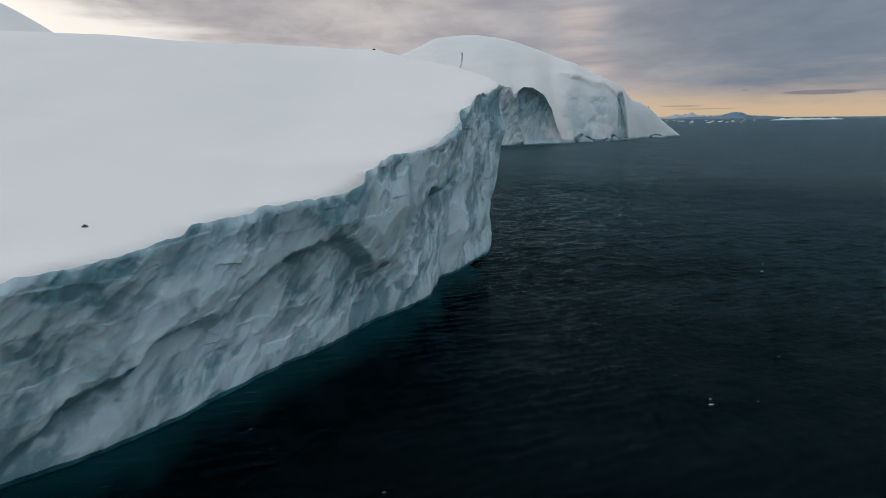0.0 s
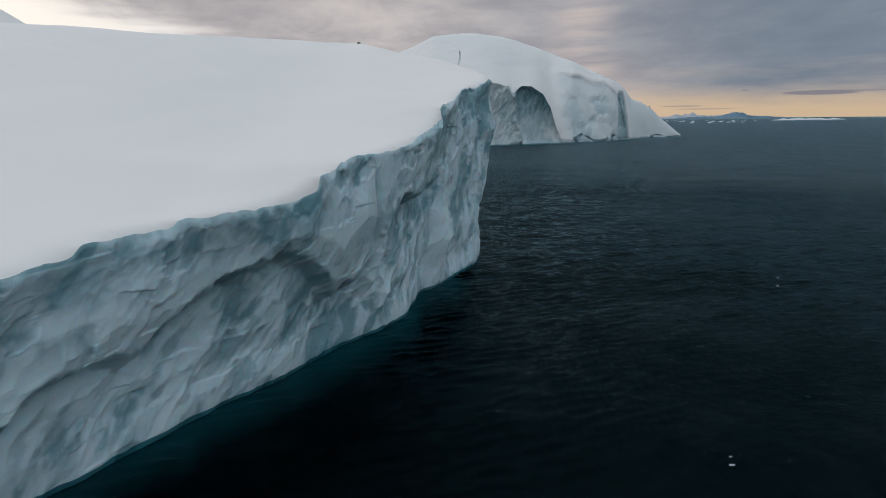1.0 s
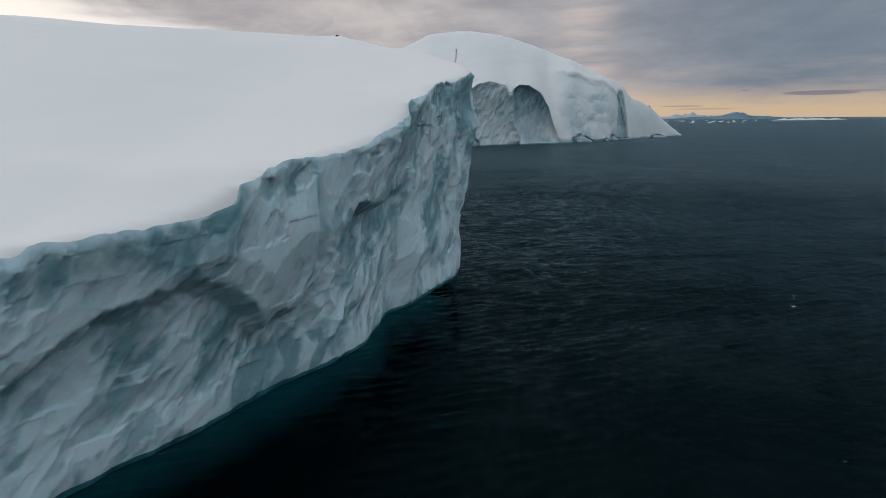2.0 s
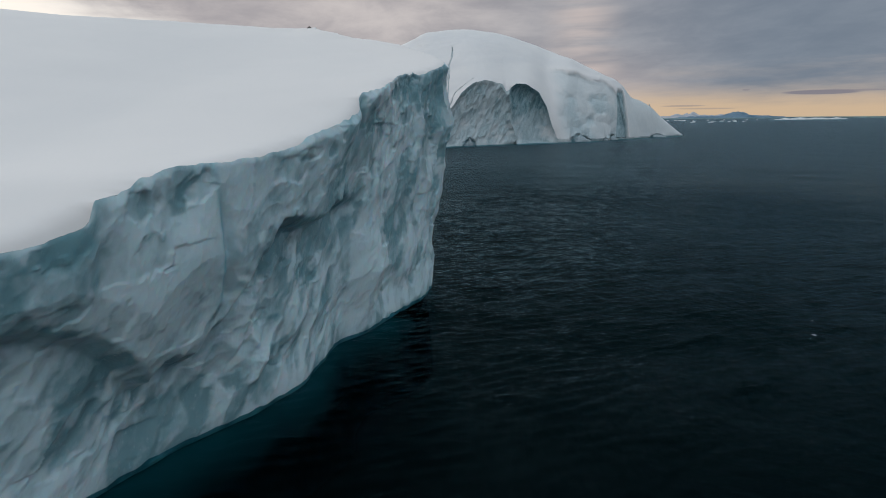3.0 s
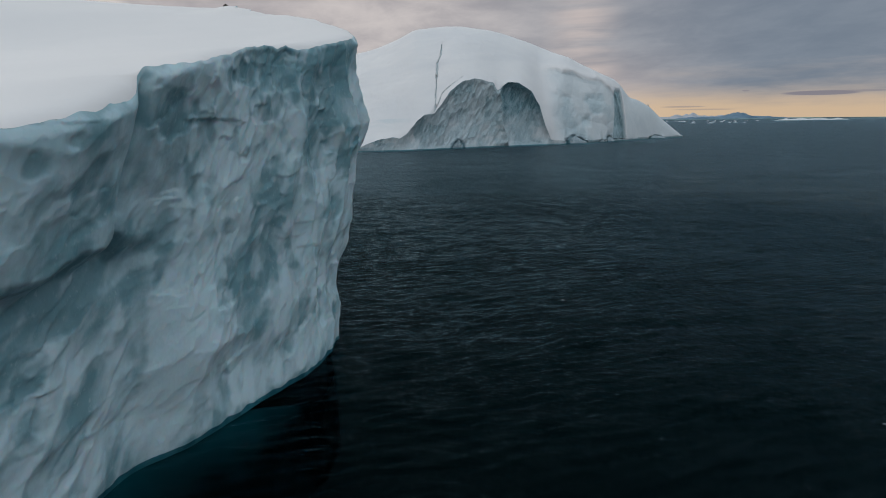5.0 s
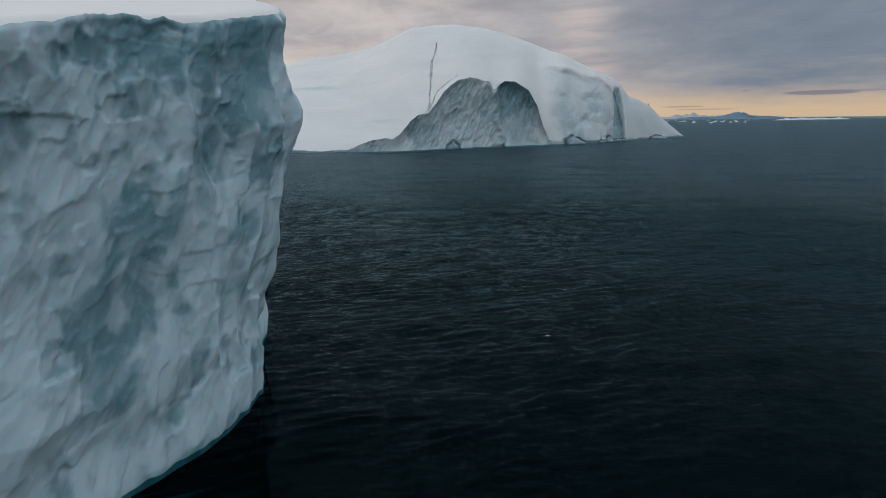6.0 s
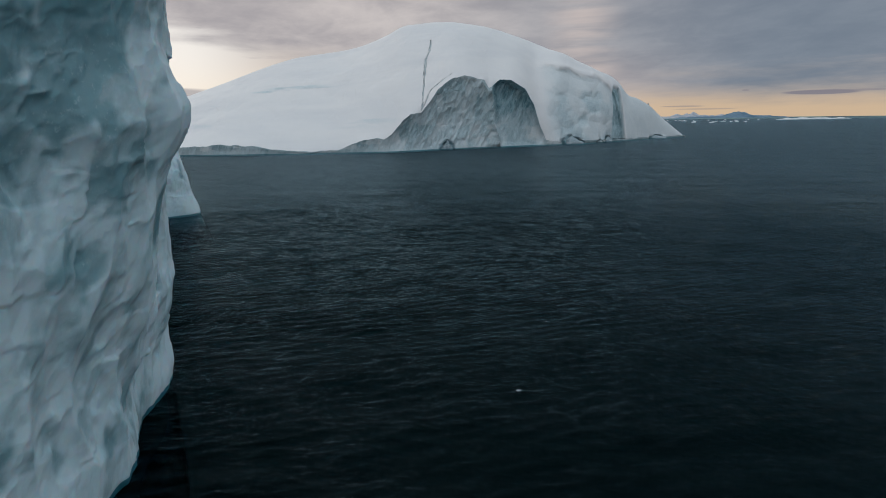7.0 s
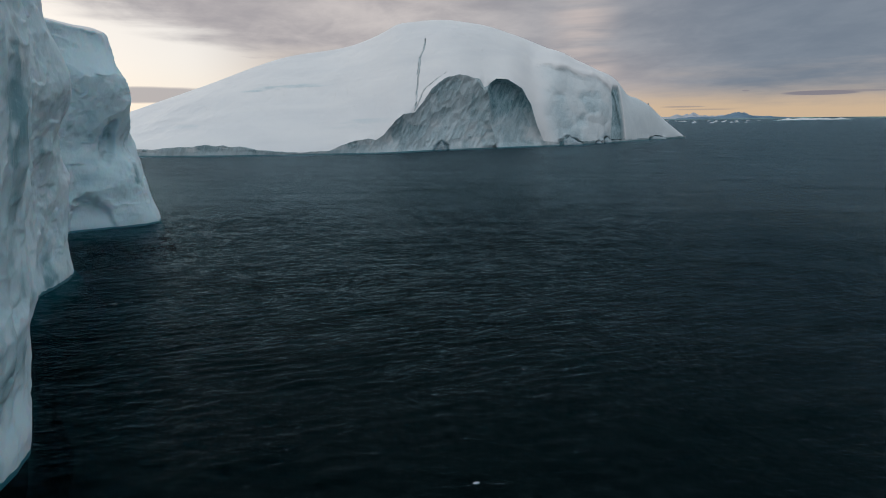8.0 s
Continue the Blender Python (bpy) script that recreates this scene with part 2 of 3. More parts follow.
def fbm(x, y, seed=0, octaves=4):
    total, amp = 0, 1.0
    for k in range(octaves):
        total = total + amp * value_noise(x * 2 ** k + 17 * k, y * 2 ** k - 9 * k, seed + k)
        amp *= 0.5
    return total


def bowls(x, y, seed=0, vary=0.5, tilt=0.7, curve=1.0):
    """Shallow uneven bowls that meet in sharp ridges, the random number of the bowl, and how far below the ridge it lies."""
    ix, iy = np.floor(x), np.floor(y)
    low, cell, other = np.full(x.shape, 9.0), np.zeros(x.shape), np.full(x.shape, 9.0)
    for i in (-1, 0, 1):
        for j in (-1, 0, 1):
            cx, cy = ix + i, iy + j
            h = hashed(cx, cy, seed + 2)
            dx, dy = x - cx - hashed(cx, cy, seed), y - cy - hashed(cx, cy, seed + 5)
            q = curve * (dx * dx + dy * dy) + vary * (h - 0.5) + tilt * ((hashed(cx, cy, seed + 3) - 0.5) * dx + (hashed(cx, cy, seed + 4) - 0.5) * dy)
            near = q < low
            other = np.where(near, low, np.minimum(other, q))
            low, cell = np.where(near, q, low), np.where(near, hashed(cx, cy, seed + 11), cell)
    return low, cell, other - low


def scoops(x, y, seed=0, share=0.5, size=0.6):
    """Single hollows with sharp edges, scattered over some of the cells: their depth, and where they are."""
    ix, iy = np.floor(x), np.floor(y)
    deep, mark = np.zeros(x.shape), np.zeros(x.shape)
    for i in (-1, 0, 1):
        for j in (-1, 0, 1):
            cx, cy = ix + i, iy + j
            r = size * (0.55 + 0.6 * hashed(cx, cy, seed + 2)) * (hashed(cx, cy, seed + 3) < share)
            dx, dy = x - cx - hashed(cx, cy, seed), y - cy - hashed(cx, cy, seed + 5)
            turn = 2.0 * (hashed(cx, cy, seed + 4) - 0.5)
            q = r * r - (dx - turn * dy) ** 2 - dy * dy
            deep = np.maximum(deep, np.maximum(q, 0) / size)
            mark = np.maximum(mark, np.clip(q / (0.12 * size * size), 0, 1))
    return deep, mark


def step(x, a, b):
    t = np.clip((x - a) / (b - a), 0, 1)
    return t * t * (3 - 2 * t)


def spline(keys, values, at):
    """A smooth curve through the values at the keys (Catmull-Rom with uneven keys)."""
    keys, values = np.asarray(keys, float), np.asarray(values, float)
    slope = np.gradient(values, keys, axis=0)
    i = np.clip(np.searchsorted(keys, at, side="right") - 1, 0, len(keys) - 2)
    w = keys[i + 1] - keys[i]
    t = np.clip((at - keys[i]) / w, 0, 1)
    if values.ndim > 1:
        t, w = t[:, None], w[:, None]
    a, b, p, q = values[i], values[i + 1], slope[i] * w, slope[i + 1] * w
    return (2 * t**3 - 3 * t**2 + 1) * a + (t**3 - 2 * t**2 + t) * p + (3 * t**2 - 2 * t**3) * b + (t**3 - t**2) * q


def sheet(name, points, mat, parent=None, label="", closed=False, flip=False, **numbers):
    """A mesh over a grid of points (rows, columns, 3), smooth shaded; numbers are attributes of its corners."""
    r, c = points.shape[:2]
    k = np.arange(r * c).reshape(r, c)
    if closed:
        k = np.concatenate([k, k[:, :1]], 1)
    quads = np.stack([k[:-1, :-1], k[:-1, 1:], k[1:, 1:], k[1:, :-1]], -1).reshape(-1, 4)
    if flip:
        quads = quads[:, ::-1]
    me = bpy.data.meshes.new(name)
    me.vertices.add(r * c)
    me.vertices.foreach_set("co", points.reshape(-1).astype(np.float32))
    me.loops.add(quads.size)
    me.loops.foreach_set("vertex_index", quads.reshape(-1).astype(np.int32))
    me.polygons.add(len(quads))
    me.polygons.foreach_set("loop_start", np.arange(0, quads.size, 4, dtype=np.int32))
    me.polygons.foreach_set("use_smooth", np.ones(len(quads), bool))
    for key, value in numbers.items():
        me.attributes.new(key, "FLOAT", "POINT").data.foreach_set("value", np.broadcast_to(value, (r, c)).reshape(-1).astype(np.float32))
    me.update(calc_edges=True)
    me.materials.append(mat)
    ob = new(name, me)
    ob.parent = parent
    if label:
        tagged(ob, label)
    return ob


# ---------------------------------------------------------------- sea
def make_sea():
    # one sheet to the horizon; real waves where the walk looks down on it
    r = [0.0, 8.0, 16.0, 24.0, 29.0]
    while r[-1] < 5600:
        r.append(r[-1] + 0.30 + 0.005 * max(0.0, r[-1] - 215) + 0.03 * max(0.0, r[-1] - 320))
    r = np.array(r)
    az = np.r_[np.linspace(-38, 42, 530), np.linspace(42, 322, 62)[1:-1]]
    az = np.radians(az)
    g = np.zeros((len(r), len(az), 3))
    g[..., 0] = r[:, None] * np.sin(az)
    g[..., 1] = r[:, None] * np.cos(az)
    gap = np.gradient(r)[:, None]
    x, y = g[..., 0], g[..., 1]
    rng = random.Random(11)
    heave = np.zeros(x.shape)
    for i in range(60):
        length = 0.9 * (2.1 / 0.9) ** rng.random() if i < 44 else 3.5 * (10 / 3.5) ** rng.random()
        way = radians(rng.gauss(110, 15))
        k = 2 * np.pi / length
        part = (rng.uniform(0.5, 1.0) * (0.0110 if i < 44 else 0.0036) * length**0.6) * np.sin(k * (x * math.cos(way) + y * math.sin(way)) + rng.uniform(0, 6.28) + 0.8 * value_noise(x / 40, y / 40, i))
        heave += part * step(length / gap, 2.0, 4.0)
    calm = 0.75 + 0.5 * step(fbm(x / 70, y / 45, 7, 3), -0.35, 0.4)
    heave *= calm * (1 - 0.9 * step(r[:, None], 110, 310))
    g[..., 2] = heave + 3.0 * np.clip(heave, -0.1, 0.15) ** 2 * (r[:, None] < 400)
    inner = np.ones(len(az))
    inner[530:] = 0
    g[..., 2] *= inner * step(r[:, None], 20, 30)
    tagged(sheet("water", g, WATER, closed=True), "dark rippled open sea water", "sea", kind="structure")
    # a black sheet added below the water for its unlit depth
    turn = np.linspace(0, 2 * np.pi, 48, endpoint=False)
    rings = np.array([0, 100, 1000, 5600.0])
    bed = np.stack([rings[:, None] * np.sin(turn), rings[:, None] * np.cos(turn), np.full((4, 48), -12.0)], -1)
    tagged(sheet("depth_sheet", bed, DEEP, closed=True), "black sheet standing in for the dark sea depth", "sea", kind="structure")


make_sea()

# ---------------------------------------------------------------- the near iceberg
FOOT = [(-120, -60), (-70, -5), (-40, 27), (-27.5, 40.4), (-22.5, 45.5), (-16.8, 54.4), (-13.2, 60.6), (-8.4, 67.5), (-4.8, 73.7),
        (0, 80.6), (2.6, 86), (3.4, 91.5), (3.9, 94.4), (6.7, 98), (10, 104.5), (13.4, 112.5), (14.2, 120), (11.6, 127), (11, 133),
        (2, 147), (-9, 163), (-11.4, 172), (-14, 185), (-24, 200), (-34, 219), (-28, 224), (-21.5, 231), (-24, 240), (-60, 270),
        (-130, 330), (-240, 400)]
RIM = [(-118, -62, 9), (-68, -7, 11), (-37, 25.5, 13.5), (-24.5, 39, 14.6), (-19.8, 44, 15.0), (-14.6, 54.6, 15.6), (-9.8, 59.2, 16.4),
       (-5.0, 66, 17.1), (-2.2, 70.5, 19.5), (1.8, 77.5, 20), (4.5, 85, 21.6), (6.3, 92, 22.9), (7.2, 94.6, 23.5), (9, 99.5, 25.0),
       (10.8, 106, 27), (13.5, 114, 28), (16.2, 122.5, 29.9), (14.5, 131, 32), (11, 140, 34), (4, 152, 36.6), (-5, 163, 39.5),
       (-8.5, 172, 41.5), (-11.5, 184, 42.5), (-26, 202, 43), (-36, 219, 41.5), (-33, 227, 40.5), (-30, 234, 40), (-34, 243, 41),
       (-66, 272, 44), (-138, 332, 50), (-250, 400, 52)]


# breaks of the overhanging upper wall: distance along the foot, height
LEDGE = [(120, 0), (136, 1.5), (140, 4.8), (145, 6.6), (149, 8.4), (153, 7.2), (157, 10), (161, 12), (166, 12.2), (169, 11.5), (171.5, 10.5), (174.8, 7.1),
         (178.4, 7.6), (181.4, 9.2), (184.5, 13), (187.2, 15), (190.8, 15.2), (194, 14.7), (198, 15.2), (201, 15.2), (206, 17)]
# smooth patches of clear dark ice and painted shade: distance along the foot, height, half length, half height
CLEAR_SOUTH = [(141.5, 13.6, 3.9, 1.0), (137.7, 10.1, 1.3, 0.8), (156.8, 14.3, 1.7, 1.6), (146, 11.4, 1.1, 1), (163.8, 8.5, 2.4, 1.8), (174, 18, 1.7, 1.0),
               (179.5, 18.7, 1.5, 0.9), (168.9, 16.2, 1.8, 1.2), (174.7, 15.2, 1.5, 1.5), (172.1, 11.5, 1.0, 1.2), (168.4, 12.9, 1.5, 0.5), (154.8, 3.1, 2.2, 1),
               (140.9, 3.1, 3, 1), (188.1, 19.2, 2.4, 0.9), (190, 20.1, 1.5, 0.5), (192.9, 20.3, 0.6, 0.6), (194.6, 21.1, 0.6, 0.5), (195.7, 18.8, 0.9, 1.3),
               (193.2, 7.6, 1, 2), (188, 9.0, 3.2, 2.6), (182.5, 5.0, 2.0, 2.4), (189.4, 12.6, 1.6, 1.4)]
# the ones at 228 to 234 paint the shade under the spur
CLEAR_SHADE_NORTH = [(201.1, 23.4, 1.7, 1.2), (211.4, 25.5, 2, 1.1), (217, 25.7, 2.4, 1.5), (221, 25, 1.7, 1.5), (208.8, 25, 1.0, 0.8), (203, 22.6, 2.0, 1.6), (212.4, 23.4, 1, 1.3),
               (214.3, 18, 0.9, 1.3), (211, 19.6, 0.6, 0.9), (205.5, 23.5, 1.3, 1), (223.2, 21.8, 0.9, 1.8), (223.6, 13.5, 0.9, 1.2), (202.7, 13.4, 0.6, 1.3),
               (228, 21.1, 1, 1.2), (232, 19.5, 1.4, 1.2), (234, 15.5, 1.3, 3.2), (222.6, 22.5, 1.2, 2.0), (232.5, 17, 1.4, 2.0)]


def plateau(x, y):
    """The height of the snow field: a long slope that rounds off into a crest."""
    slope = 15.4 + 0.2083 * (y - 51.5) - 0.1205 * np.minimum(x + 15, 0)
    crest = 45.9 - 0.0212 * np.maximum(0, -x - 9) - 0.142 * np.maximum(0, y - 220 - 0.104 * np.minimum(x + 20, 0))
    k = 1.5
    h = -k * np.log(np.exp(-np.clip(slope, -60, 200) / k) + np.exp(-crest / k))
    h = h + 40 * np.exp(-((x + 181) ** 2 + (y - 262) ** 2) / (2 * 36**2))
    return h + 0.9 * fbm(x / 42, y / 42, 3, 3) + 0.25 * fbm(x / 7, y / 7, 8, 2)


def make_near_iceberg():
    foot, rim = np.array(FOOT, float), np.array(RIM, float)
    arc = np.r_[0, np.cumsum(np.hypot(*np.diff(foot, axis=0).T))]
    # columns: dense where the walk passes
    a0, a1, a2 = np.interp([3, 18, 26], np.arange(len(arc)), arc)
    cols = np.unique(np.r_[np.arange(0, a0, 1.2), np.arange(a0, a1, 0.13), np.arange(a1, a2 + 12, 0.3), np.arange(a2 + 12, arc[-1], 3.0), arc[-1]])
    F, R = spline(arc, foot, cols), spline(arc, rim, cols)
    tangent = np.gradient(F, cols, axis=0)
    # a soft tangent, so that the outward direction turns gently at the steps
    width = 4.0
    soft = np.stack([np.average(tangent, axis=0, weights=np.exp(-((cols - c) / width) ** 2)) for c in cols])
    soft /= np.linalg.norm(soft, axis=1, keepdims=True)
    out = np.stack([soft[:, 1], -soft[:, 0]], 1)
    rows = 230
    v = np.linspace(0, 1, rows) ** 0.95
    v = v[:, None]
    a = np.broadcast_to(cols, (rows, len(cols)))
    top = R[None, :, 2] + 0.45 * fbm(cols[None] / 5.0, cols[None] * 0 + 0.5, 21, 4) + 0.26 * value_noise(cols[None] / 0.9, cols[None] * 0 + 2.5, 27) + 0.12 * value_noise(cols[None] / 0.35, cols[None] * 0 + 4.5, 28)
    a_notch, a_tower, a_second = np.interp([12.0, 25.7, 21.7], np.arange(len(arc)), arc)
    for at, rise, reach in ((149.6, 0.6, 7), (156.4, 0.4, 6), (170.6, 1.1, 9), (a_notch + 0.1, 1.45, 10), (189.5, 0.15, 5)):
        top = top + rise * (step(cols[None] - at, -0.5, 0.4) * np.exp(-np.maximum(cols[None] - at, 0) / reach))
    sole = 0.4 + 0 * cols[None]
    z = (top + sole) * v - sole
    y = F[None, :, 1] + 0 * z
    # relief: pillars above a broken ledge, leaning flutes below it, an upright scalloped wall past the notch
    wa, wz = a + 1.1 * fbm(a / 8, z / 8, 31, 2), z + 0.9 * fbm(a / 8, z / 8, 37, 2)
    ledge = np.interp(cols, [p[0] for p in LEDGE], [p[1] for p in LEDGE])
    ledge = ledge[None] + 1.1 * fbm(cols[None] / 2.2, cols[None] * 0 + 7.5, 43, 4)
    on = step(a, 118, 134) * (1 - step(a, 199, 204))
    north = step(a, 197, 203)
    above = step(z - ledge, -0.25, 0.25)
    under = on * step(ledge - z, 0.0, 1.5) * np.exp(-np.maximum(ledge - z - 1.5, 0) / 5.0)
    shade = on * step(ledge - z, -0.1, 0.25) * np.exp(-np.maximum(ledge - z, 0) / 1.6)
    flake = np.exp(-(((wa - 175.2 - 0.25 * (z - 12)) / 4.2) ** 4) - ((z - 12.5) / 4.6) ** 4)
    steep = wa - 0.75 * wz + 0.5 * fbm(a / 2.4, z / 2.4, 35, 2)
    b1, _, _ = bowls((wa - 0.5 * wz) / 8.5, wz / 6.5, 51)
    # pillars: broad swells that meet in creases, with sharp-edged hollows
    p1, k1, _ = bowls((wa - 0.2 * wz) / 4.4, wz / 7.0, 57, 0.35, 1.1, 0.6)
    p2, k2, _ = bowls((wa - 0.25 * wz) / 1.8, wz / 1.7, 58, 0.5, 1.6, 0.30)
    ja, jz = wa + 0.7 * fbm(a / 1.8, z / 1.8, 33, 3), wz + 0.7 * fbm(a / 1.8, z / 1.8, 39, 3)
    s1, t1 = scoops((ja - 0.3 * jz) / 3.2, jz / 3.0, 59, 0.30, 0.62)
    s2, t2 = scoops((ja - 0.3 * jz) / 1.2, jz / 1.6, 60, 0.35, 0.6)
    pillar = -0.65 * (p1 - 0.25) + 0.26 * (p2 - 0.2) - 0.22 * s1 - 0.12 * s2
    # flutes: long leaning blades with sharp crests
    f1, l1, _ = bowls(steep / 1.9, wz / 2.7, 63, 0.5, 1.5, 0.4)
    f2, l2, _ = bowls((ja - 0.7 * jz) / 1.0, jz / 1.05, 65, 0.5, 1.6, 0.35)
    s3, t3 = scoops((ja - 0.8 * jz) / 1.5, jz / 2.1, 66, 0.30, 0.6)
    flute = 0.68 * (f1 - 0.2) + 0.24 * (f2 - 0.2) - 0.22 * s3
    # upright wall: tall shallow scallops and small chips
    n1, m1, _ = bowls((wa - 0.15 * wz) / 2.6, wz / 4.4, 69, 0.5, 1.5, 0.35)
    n2, m2, _ = bowls((ja - 0.3 * jz) / 1.05, jz / 1.1, 71, 0.5, 1.7, 0.35)
    s4, t4 = scoops((ja - 0.3 * jz) / 1.6, jz / 2.4, 72, 0.28, 0.6)
    upright = 0.58 * (n1 - 0.2) + 0.22 * (n2 - 0.2) - 0.10 * s4
    b5, c5, _ = bowls((wa - 0.4 * wz) / 0.5, wz / 0.75, 73, 0.5, 1.4, 0.5)
    south = pillar * above + flute * (1 - above)
    calm = 0.55 + 0.6 * step(fbm(a / 8, z / 8, 85, 2), -0.3, 0.3)
    calm = calm * (1 - 0.7 * flake)
    d = 0.9 * (b1 - 0.2) + calm * (south * (1 - north) + upright * north + 0.15 * b5) + 0.55 * flake
    # clear ice: the floors of hollows and single facets, milky on the crests
    _, o1, _ = bowls((ja - 0.8 * jz) / 0.8, jz / 2.0, 67, 0.5, 1.2, 0.5)
    _, o2, _ = bowls((ja - 0.2 * jz) / 1.0, jz / 1.5, 68, 0.5, 1.2, 0.5)
    tone_p = 0.30 * step(k1, 0.5, 0.62) + 0.34 * step(k2, 0.55, 0.7) + 0.24 * t1 + 0.20 * t2 + 0.35 * (0.35 - p2) + 0.20 * step(o2, 0.6, 0.7)
    tone_f = 0.34 * step(l1, 0.45, 0.6) + 0.30 * step(l2, 0.5, 0.65) + 0.34 * step(o1, 0.55, 0.68) + 0.20 * t3 + 0.8 * (0.15 - f1)
    tone_n = 0.34 * step(m1, 0.5, 0.65) + 0.30 * step(m2, 0.55, 0.7) + 0.34 * step(o2, 0.55, 0.68) + 0.18 * t4 + 0.8 * (0.15 - n1)
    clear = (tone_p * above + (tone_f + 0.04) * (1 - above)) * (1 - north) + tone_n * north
    # shade under the ledge is painted in with the clear ice tone
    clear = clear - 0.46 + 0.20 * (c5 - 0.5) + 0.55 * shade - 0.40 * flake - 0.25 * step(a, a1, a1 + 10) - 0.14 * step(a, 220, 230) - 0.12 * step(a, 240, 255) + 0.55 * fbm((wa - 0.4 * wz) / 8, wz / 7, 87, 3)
    flutes, _, _ = bowls(wa / 1.5, wz / 6.5, 79, 0.4, 1.0, 0.7)
    d = d + 0.9 * flutes * step(a, 212, 220) * (1 - step(a, 262, 275))
    wob = 0.45 * fbm(a / 1.6, z / 1.6, 95, 3)
    for pa, pz, ra, rz in CLEAR_SOUTH + CLEAR_SHADE_NORTH:
        near = np.abs(cols - pa) < 3 * ra + 2
        p, q = (a[:, near] - pa - 0.3 * (z[:, near] - pz)) / ra, (z[:, near] - pz) / rz
        spot = step(1.1 - np.hypot(p, q) + 1.2 * wob[:, near] + 0.4 * (c5[:, near] - 0.5), 0.0, 0.35)
        clear[:, near] += (0.42 if pa < 200 else 0.38) * spot
        d[:, near] -= 0.12 * spot
    d = d + 1.1 * fbm(a / 14, z / 14, 71, 3) - 1.5 * under
    # a thin turquoise healed crack beside the pale flake
    vein = np.exp(-(((a - 181.0 + 0.25 * fbm(z / 2, a * 0, 83, 2)) / 0.28) ** 2)) * step(z, 9.6, 11.5) * (1 - 0.6 * step(z, 15, 19))
    d = d - 0.5 * np.exp(-(((a - 181.3) / 0.5) ** 2)) * step(z, 9, 11) * (1 - step(z, 16, 19))
    # the outermost corner: a jutting spur with a hollow below it
    a_spur = np.interp(16.55, np.arange(len(arc)), arc)
    d = d + 2.0 * np.exp(-(((a - a_spur) / 3.4) ** 2) - ((z - 21.5) / 3.2) ** 2) - 1.6 * np.exp(-(((a - a_spur - 3.5) / 2.4) ** 2) - ((z - 16) / 4.5) ** 2)
    d = d + np.exp(-(((a - 229) / 8) ** 2)) * (1.2 * step(z, 17, 24) - 0.9 * (1 - step(z, 4, 11)))
    d = d + 1.2 * np.exp(-(((a - 225.3) / 2.4) ** 2) - ((z - 20) / 4.2) ** 2) + 0.5 * np.exp(-(((a - 229.5) / 2.5) ** 2) - ((z - 15.5) / 4) ** 2)
    # the tower at the back bulges above a hollow, and so does the wall before it
    d = d + np.exp(-(((a - a_tower) / 11) ** 2)) * (2.6 * np.exp(-(((z - 29) / 6) ** 2)) - 3.2 * np.exp(-(((z - 16) / 4) ** 2)))
    d = d + 2.4 * np.exp(-(((a - a_second) / 9) ** 2) - ((z - 26) / 5) ** 2)
    # on the tower: a pale banded pillar, a deep hollow high up beside it and a cave at its foot
    tower = step(a, 334, 341) * (1 - step(a, 366, 372))
    niche = step(1.0 - np.hypot((a - 351.5 - 0.45 * (z - 17)) / 2.4, (z - 17.5) / 5.5) + 0.5 * wob, 0.0, 0.5) * tower
    grotto = step(1.0 - np.hypot((a - 344.5) / 4.6, z / 7.5) + 0.4 * wob, 0.0, 0.3) * tower
    shaft = np.exp(-(((a - 346.3 - 0.12 * (z - 15)) / 2.3) ** 4)) * tower
    d = d - 1.8 * niche - 2.2 * grotto
    # the hollow and the cave are also painted darker, as shade
    clear = clear + 0.45 * niche + 0.40 * grotto - 0.40 * shaft - 0.9 * tower * step(z + 2 * wob, 31, 35)
    vein = vein + 0.35 * shaft * step(value_noise(z / 1.1 + 0.1 * a, a / 9, 97), 0.02, 0.3) * step(z, 5, 9) * (1 - step(z, 24, 29))
    # a crevice under the notch of the rim
    d = d - 0.8 * np.exp(-np.abs(a - a_notch + 0.12 * (24 - z)) / 0.5) * step(z, 12, 18) + 0.5 * step(a - a_notch, 0, 0.8) * np.exp(-np.maximum(a - a_notch, 0) / 5) * step(z, 17, 22)
    # waterline wear, and the rounded rim
    d = d * (0.35 + 0.65 * step(z, 0, 4)) * (0.5 + 0.5 * step(top - z, 0, 0.7))
    d = d - 0.25 * np.exp(-(top - z) / 0.25)
    base = F[None] * (1 - v[..., None]) + R[None, :, :2] * v[..., None]
    wall = np.zeros((rows, len(cols), 3))
    wall[..., :2] = base + out[None] * d[..., None]
    wall[..., 2] = z + 0.5 * fbm(a / 3, z / 3, 77) * step(z, 1, 4) * step(top - z, 0.2, 3)
    for axis in (0, 1):
        clear = 0.25 * np.roll(clear, 1, axis) + 0.5 * clear + 0.25 * np.roll(clear, -1, axis)
    berg = tagged(new("iceberg"), "huge iceberg with sheer scalloped grey-blue cliff under smooth snow", "iceberg")
    band = 0.65 * np.exp(-((top - z - 1.2) / 2.0) ** 2) * step(fbm(a / 7, z / 9, 81, 3), -0.2, 0.2) * (1 - step(a, 330, 338))
    k = int(np.searchsorted(cols, 322))
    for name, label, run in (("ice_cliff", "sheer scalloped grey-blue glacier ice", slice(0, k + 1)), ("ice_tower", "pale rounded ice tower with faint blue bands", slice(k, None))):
        sheet(name, wall[:, run], ICE, berg, label, blue_band=band[:, run], clear_and_shade=clear[:, run], blue_vein=vein[:, run])
    # snow field from the rim inland
    keep = np.arange(0, len(cols), 2)
    edge = wall[-1][keep]
    goal = np.stack([np.full(len(keep), -330.0), F[keep, 1] * 1.25 - 15], 1)
